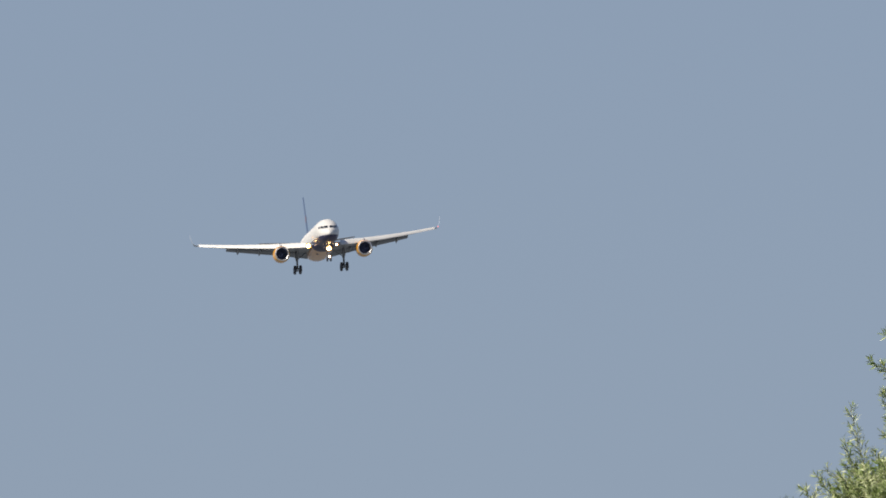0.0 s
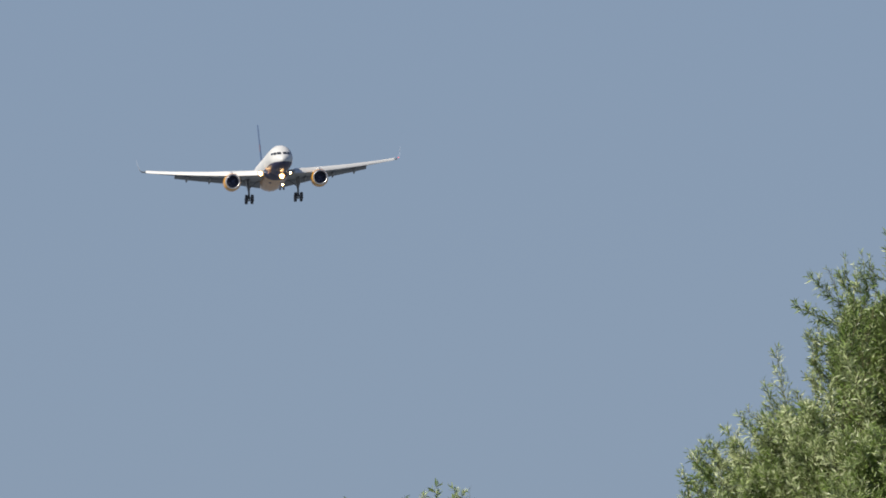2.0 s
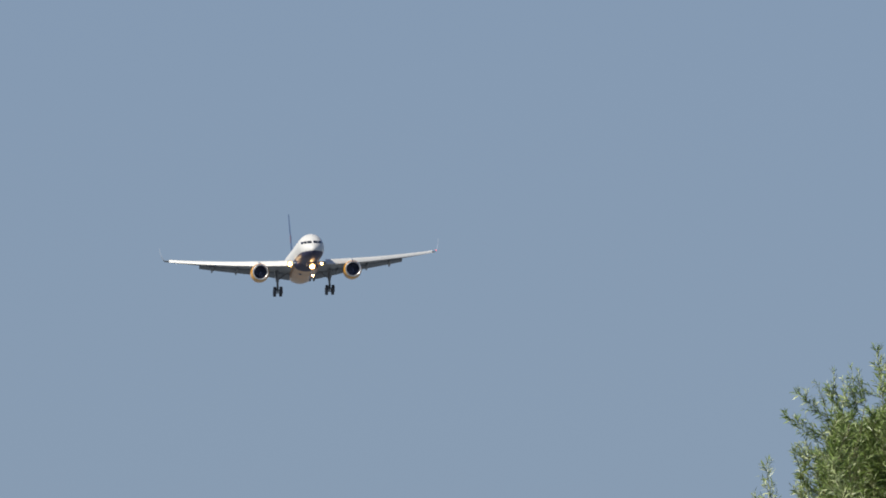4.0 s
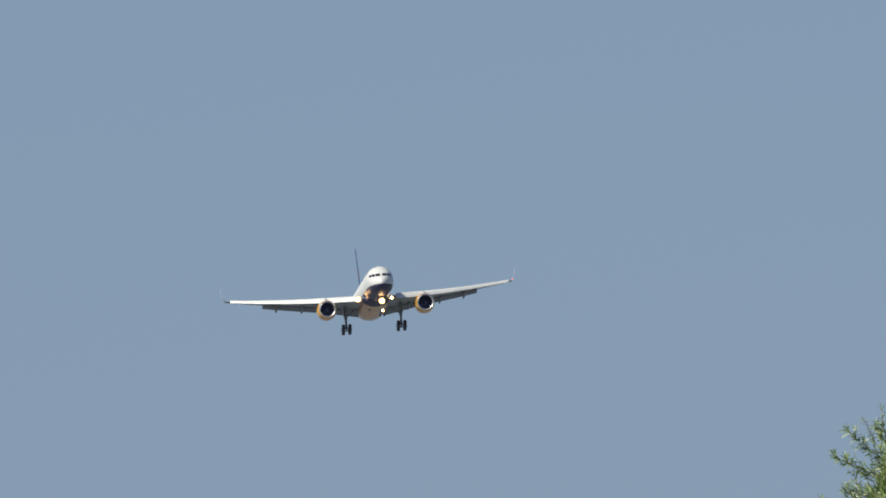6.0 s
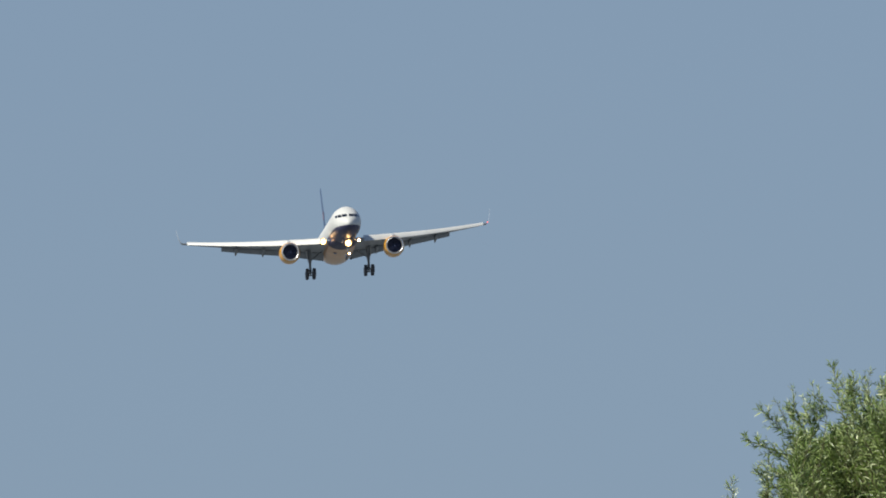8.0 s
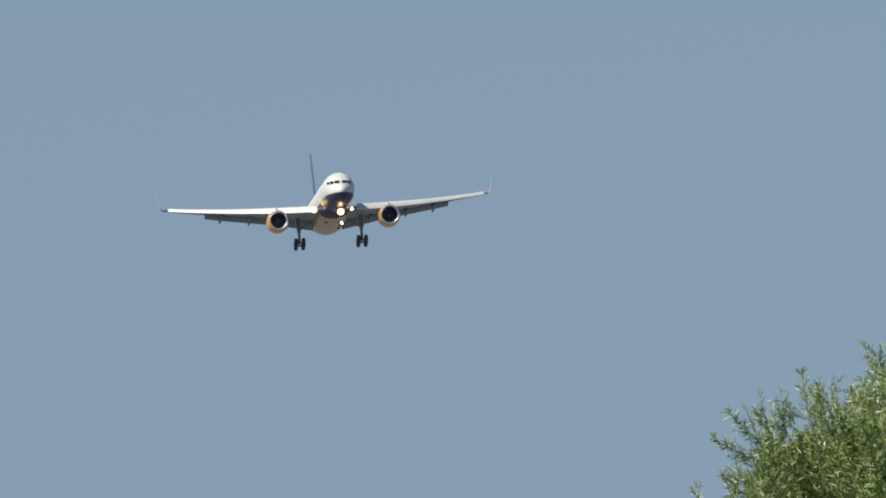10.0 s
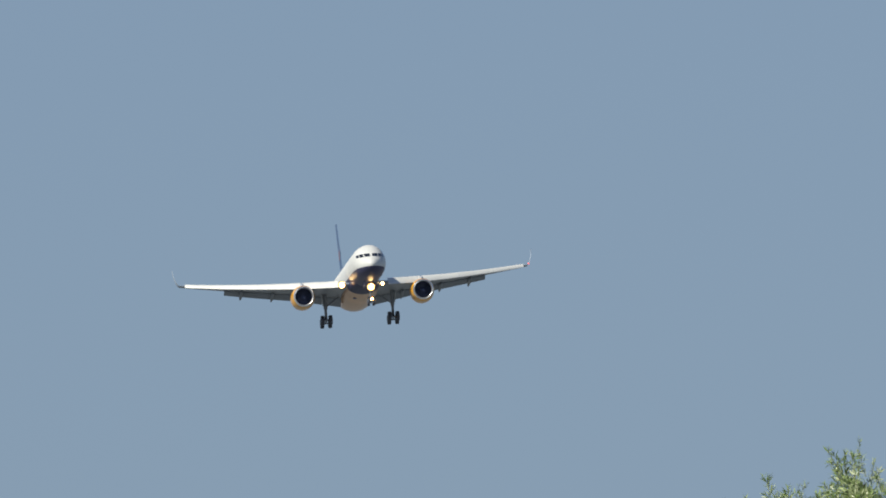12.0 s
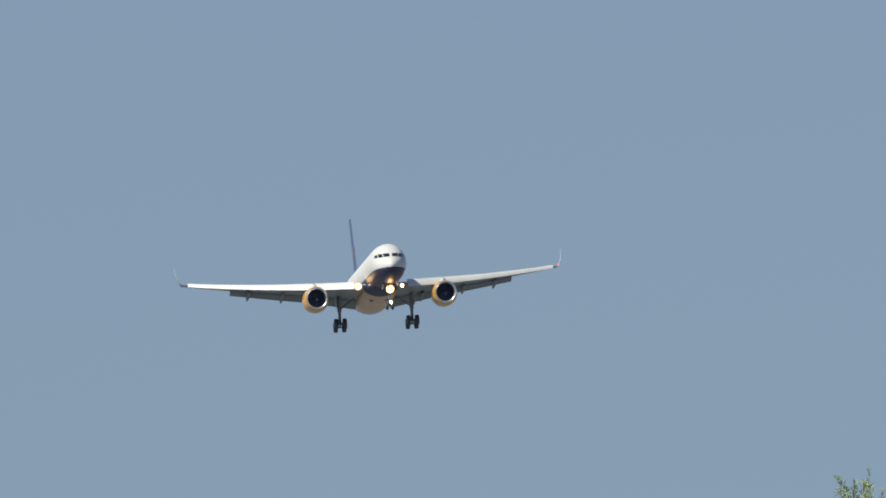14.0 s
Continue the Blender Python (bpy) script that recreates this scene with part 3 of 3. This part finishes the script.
    for n, (x0, z0, x1, z1) in enumerate(shoots):
        a, b = np.array([x0, rng.uniform(-0.1, 0.12), z0]), np.array([x1, rng.uniform(-0.12, 0.08), z1])
        ln = max(0.06, np.linalg.norm(b - a) - 0.06)
        way = unit(b - a) - np.array([0, 0, 0.2])
        tone = rng.normal(0.64, 0.1, 1)
        if n < full_shoots:
            data, stem = leafy_boughs(rng, a[None], way[None], np.array([ln]), leaf * 0.9, tone, min(wisp, ln * 0.28), max(6, int(ln / 0.028)), 10)
        else:
            data, stem = leafy_boughs(rng, a[None], way[None], np.array([ln]), leaf * 0.8, tone, 0.025, max(3, int(ln / 0.06)), 5)
        branch(data, stem, a, 2.2, "leafy shoot standing out of the crown")
    # clusters of boughs on the sunny side: place, way and tone
    for place, out, tone in clusters:
        m = 7
        way = unit(out + rng.normal(0, 0.30, (m, 3)))
        ln = rng.uniform(0.32, 0.68, m)
        start = np.array(place) + rng.normal(0, 0.10, (m, 3)) - way * (ln * 0.75)[:, None]
        tip = start + way * ln[:, None] + np.array([0, 0, 0.21]) * ln[:, None]
        keep = tip[:, 0] > np.interp(-tip[:, 2], envelope[0], envelope[1]) + rng.normal(0.05, 0.04, m)
        keep &= -tip[:, 2] > np.interp(tip[:, 0], *envelope[3]) + 0.08
        for hx, hz, rx, rz, depth in (h for h in envelope[2] if h[2] > 0.1):
            for q in (start, (start + tip) / 2, tip):
                keep &= (((q[:, 0] - hx) / (rx + 0.08)) ** 2 + ((q[:, 2] - hz) / (rz + 0.08)) ** 2 > 1) | (q[:, 1] > depth)
        if keep.any():
            data, stem = leafy_boughs(rng, start[keep], way[keep], ln[keep], leaf, tone + rng.normal(0, 0.10, keep.sum()), 0.20)
            branch(data, stem, start[keep].mean(0), 0.9, "cluster of leafy boughs")
    return tree


PX = 120.0 * math.tan(radians(LENS / 2)) / 784      # how finely the lens sees at the willow
TIP = EYE + heading(0.55, 3.75) * 120
FOOT = Vector((TIP.x + 420 * PX, TIP.y + 0.6, 0.0))
SHOOTS = [(112, 50, 0, 2), (112, 22, 32, -50), (125, 12, 85, -56), (150, 0, 116, -42), (195, -5, 178, -132), (210, -5, 212, -108), (232, 15, 240, -58), (262, -10, 262, -100),
          (290, -10, 280, -112), (306, -20, 299, -160), (322, -20, 316, -138), (338, -30, 334, -162), (95, 120, 20, 54), (105, 165, 30, 102), (5, 230, -22, 74), (-8, 235, -44, 134),
          (35, 240, 8, 152), (-35, 285, -95, 192), (-65, 335, -120, 236), (-120, 345, -190, 266), (-125, 372, -208, 302), (-150, 400, -216, 348),
          (-95, 315, -168, 236), (-70, 290, -127, 214)]
base_z = TIP.z
# sunken places in the crown: across, down, half width, half height, and how deep they go
HOLLOWS = [(190, 126, 50, 104, 0.9), (104, 85, 10, 50, -0.5), (110, 228, 60, 12, 0.2), (290, 190, 16, 80, 0.5), (40, 268, 10, 40, 0.0), (205, 290, 38, 30, 0.7)]
# how far the crown reaches to the side of the light, by the depth under the prong's tip
REACH = [(-150, 345), (-110, 308), (-88, 262), (-60, 168), (-38, 118), (-20, 92), (20, 68), (60, 55), (110, 47), (160, 47), (182, 20), (200, -10), (212, -34), (240, -80), (270, -134), (300, -170), (345, -200), (400, -225), (480, -262), (1500, -420)]
# how high the crown reaches, from the side of the light to beyond its top
CREST = [(60, -36), (130, -44), (185, -52), (240, -70), (270, -92), (292, -125), (320, -140), (350, -136), (380, -112), (400, -85), (520, -35), (800, 150), (1400, 800)]
SHELL = (np.array([z * PX - base_z for z, x in REACH]), np.array([(x - 420) * PX for z, x in REACH]), [((x - 420) * PX, base_z - z * PX, rx * PX, rz * PX, depth) for x, z, rx, rz, depth in HOLLOWS],
         (np.array([(x - 420) * PX for x, z in CREST]), np.array([z * PX - base_z for x, z in CREST])))


def sunny_clusters(rng, many):
    """Where the boughs of the tall willow gather on its sunny shoulder: places, ways and tones in the tree's space."""
    spots = []
    for _ in range(4000):
        x, z = rng.uniform(-230, 340), rng.uniform(-130, 480)
        hollow = any(((x - hx) / rx) ** 2 + ((z - hz) / rz) ** 2 < 1 for hx, hz, rx, rz, depth in HOLLOWS if rx > 30)
        if len(spots) < many and not hollow and x > np.interp(z, *zip(*REACH)) + 18 and all((x - p) ** 2 + (z - q) ** 2 > 34 ** 2 for p, q in spots):
            spots.append((x, z))
    out = []
    behind = [(x, z, rng.uniform(0.3, 1.9)) for x, z in spots * 2 if x < np.interp(z, *zip(*REACH)) + 150 and z < 260]      # the far side of the rim
    hx, hz, rx, rz, depth = HOLLOWS[0]
    shade = [(hx + rng.uniform(-1.1, 1.1) * rx, hz + rng.uniform(-1.2, 1.1) * rz, None) for _ in range(34)]      # far boughs behind the deepest hollow
    for x, z, back in [(x, z, rng.uniform(-0.15, 0.3)) for x, z in spots] + behind + shade:
        u, w = (x - 420) / 590, (490 - z) / 590
        y = -2.8 * math.sqrt(max(0.01, 1 - u * u - w * w)) + back if back is not None else rng.uniform(1.2, 1.9)
        way = unit(0.5 * unit(np.array([u, y / 2.8, w])) + np.array([-0.12, -0.05, 0.72]) + rng.normal(0, 0.2, 3))
        out.append(((u * 590 * PX, y, base_z - z * PX), way, rng.normal(0.49, 0.16) + (0.13 if z > 230 and x < 130 else 0.12 if z < 20 else 0)))
    return out


def rim_wisps(rng, many):
    """Thin young shoots that stand out all along the crown's edge: both ends, across and down."""
    out = []
    for k in range(many):
        if k % 5 < 3:
            z = rng.uniform(-50, 345)
            x, a = np.interp(z, *zip(*REACH)), rng.normal(2.25, 0.35)
        else:
            x = rng.uniform(80, 400)
            z, a = np.interp(x, *zip(*CREST)), rng.normal(1.75, 0.28)
        c, d, r = math.cos(a), math.sin(a), rng.uniform(22, 56)
        out.append((x - 30 * c, z + 30 * d, x + r * c, z - r * d))
    return out


near_willow = willow(FOOT, (0.0, 0.0, base_z - 490 * PX), (590 * PX, 2.8, 590 * PX), 3, (1300, 1200, 5000),
                     [((x0 - 420) * PX, base_z - z0 * PX, (x1 - 420) * PX, base_z - z1 * PX) for x0, z0, x1, z1 in SHOOTS + rim_wisps(np.random.default_rng(5), 60)], dense=(0.15, base_z - 480 * PX), envelope=SHELL, full_shoots=len(SHOOTS),
                     clusters=sunny_clusters(np.random.default_rng(21), 95))
tagged(near_willow, "tall green willow tree with narrow leaves stirring in wind", "tree")
LOW_TIP = TIP + Vector((-612 * PX, 0.5, -304 * PX))
low_willow = willow(Vector((LOW_TIP.x - 0.1, LOW_TIP.y, 0.0)), (0.1, 0.0, LOW_TIP.z - 1.75), (0.8, 0.8, 1.3), 8, (700, 0, 500), wisp=0.035, shoots=
                    [(0.1 + dx * 0.6, LOW_TIP.z - 0.42, 0.1 + dx, LOW_TIP.z - dz) for dx, dz in ((-0.15, 0.03), (-0.07, 0.0), (0.06, 0.02), (0.13, 0.04), (-0.19, 0.12), (0.2, 0.13))])
tagged(low_willow, "shorter green willow tree, only its tip standing high", "tree")


# ---- insects ----
def insect():
    bug = new("insect")
    b = part("body", ball((0, 0, 0), 0.0013, (2.2, 1, 1)), CHITIN, bug, "dark insect body")
    part("head", ball((-0.0032, 0, 0.0002), 0.0008), CHITIN, b)
    for s in (-1, 1):
        part("wing", slab([(0, s * 0.0008, 0.0008), (-0.0014, s * 0.0045, 0.002), (0.0014, s * 0.005, 0.002), (0.002, s * 0.0014, 0.0008)], 0.0002, (0, 0, 1)), WING_FILM, b, "smoky clear wing", smooth=False)
    return tagged(bug, "tiny dark flying insect crossing the open sky", "insect", "insects in the air")


bug_a = insect()
bug_b = copy_thing(bug_a, Matrix())
bug_c = copy_thing(bug_a, Matrix())
bug_d = copy_thing(bug_a, Matrix())
bug_e = copy_thing(bug_a, Matrix())


# ---- what moves ----
def flight(t):
    """The airliner on its approach, seconds to pose: a steady descent at about seventy metres a second."""
    return pose(-57.6563 + 4.12162 * t - 0.0605711 * t * t, 2821.25 - 71.4701 * t, 208.129 - 5.60361 * t + 0.273034 * t * t - 0.0117943 * t * t * t,
                0.0135153 + 0.368616 * t - 0.0217749 * t * t, 2.01247 - 0.0177262 * t + 0.00137207 * t * t, 185.848 - 0.260776 * t + 0.0163899 * t * t)


def motions():
    walk(jet, [(t / 2, flight(t / 2)) for t in range(29)])
    # the wind leans the willow: seconds and centimetres to the right at the height of its tip
    gusts = [(0, -4.5), (0.5, -2.5), (1, -3), (1.5, -1), (2, 1.5), (2.5, 3), (3, 7), (3.5, -2), (4.4, -2), (5.2, 3), (6, 4.1), (6.5, 4.1), (7, -3), (7.5, -7.5), (8, -8),
             (8.9, -1), (9.7, 3), (10.5, -1.9), (11, 3), (11.5, -5), (12, -17), (12.5, -19), (13, -17), (13.5, -7), (14, 3)]
    walk(near_willow, [(t, pose(*FOOT, 0, math.degrees(d / 100 / base_z), 0)) for t, d in gusts])
    walk(low_willow, [(t, pose(*low_willow.location, 0, math.degrees(d / 130 / base_z), 0)) for t, d in gusts])
    # insects in straight, quick flight some twenty metres off
    def air(az, el):
        return Matrix.Translation(EYE + heading(az, el) * 20)

    walk(bug_a, [(0.0, air(69.0, 14.0)), (12.4, air(2.02, 5.27)), (12.6, air(0.93, 5.17)), (12.7, air(0.385, 5.05)), (12.85, air(-0.39, 5.025)), (13.0, air(-1.165, 5.005)), (13.3, air(-2.8, 4.9)), (14.0, air(-6.5, 4.7))])
    for bug, t, az, el, far, speed in ((bug_b, 13.1, 0.73, 4.60, 20, 2.1), (bug_c, 13.1, 0.935, 4.645, 24, 3.1), (bug_d, 0.5, -1.165, 4.485, 48, 4.8), (bug_e, 0.5, -0.71, 4.13, 48, 3.2)):
        mid, v = EYE + heading(az, el) * far, Vector((-speed, 0, -0.05))
        walk(bug, [(0.0, Matrix.Translation(mid - v * t)), (14.0, Matrix.Translation(mid + v * (14 - t)))])
    # every shoot nods about its foot in the wind, each in its own time
    for tree in (near_willow, low_willow):
        for k, shoot in enumerate(c for c in tree.children if c.name.startswith("branch")):
            foot = Vector(shoot["foot"])
            pace, late = 2.1 + 0.37 * (k % 5), 1.7 * k
            rows = []
            for n in range(36):
                t = n * 0.4
                a, b = shoot["sway"] * math.sin(pace * t + late), 0.7 * shoot["sway"] * math.sin(1.3 * pace * t + 2 * late)
                rows.append((t, Matrix.Translation(foot) @ pose(0, 0, 0, b, a, 0) @ Matrix.Translation(-foot)))
            walk(shoot, rows)


motions()
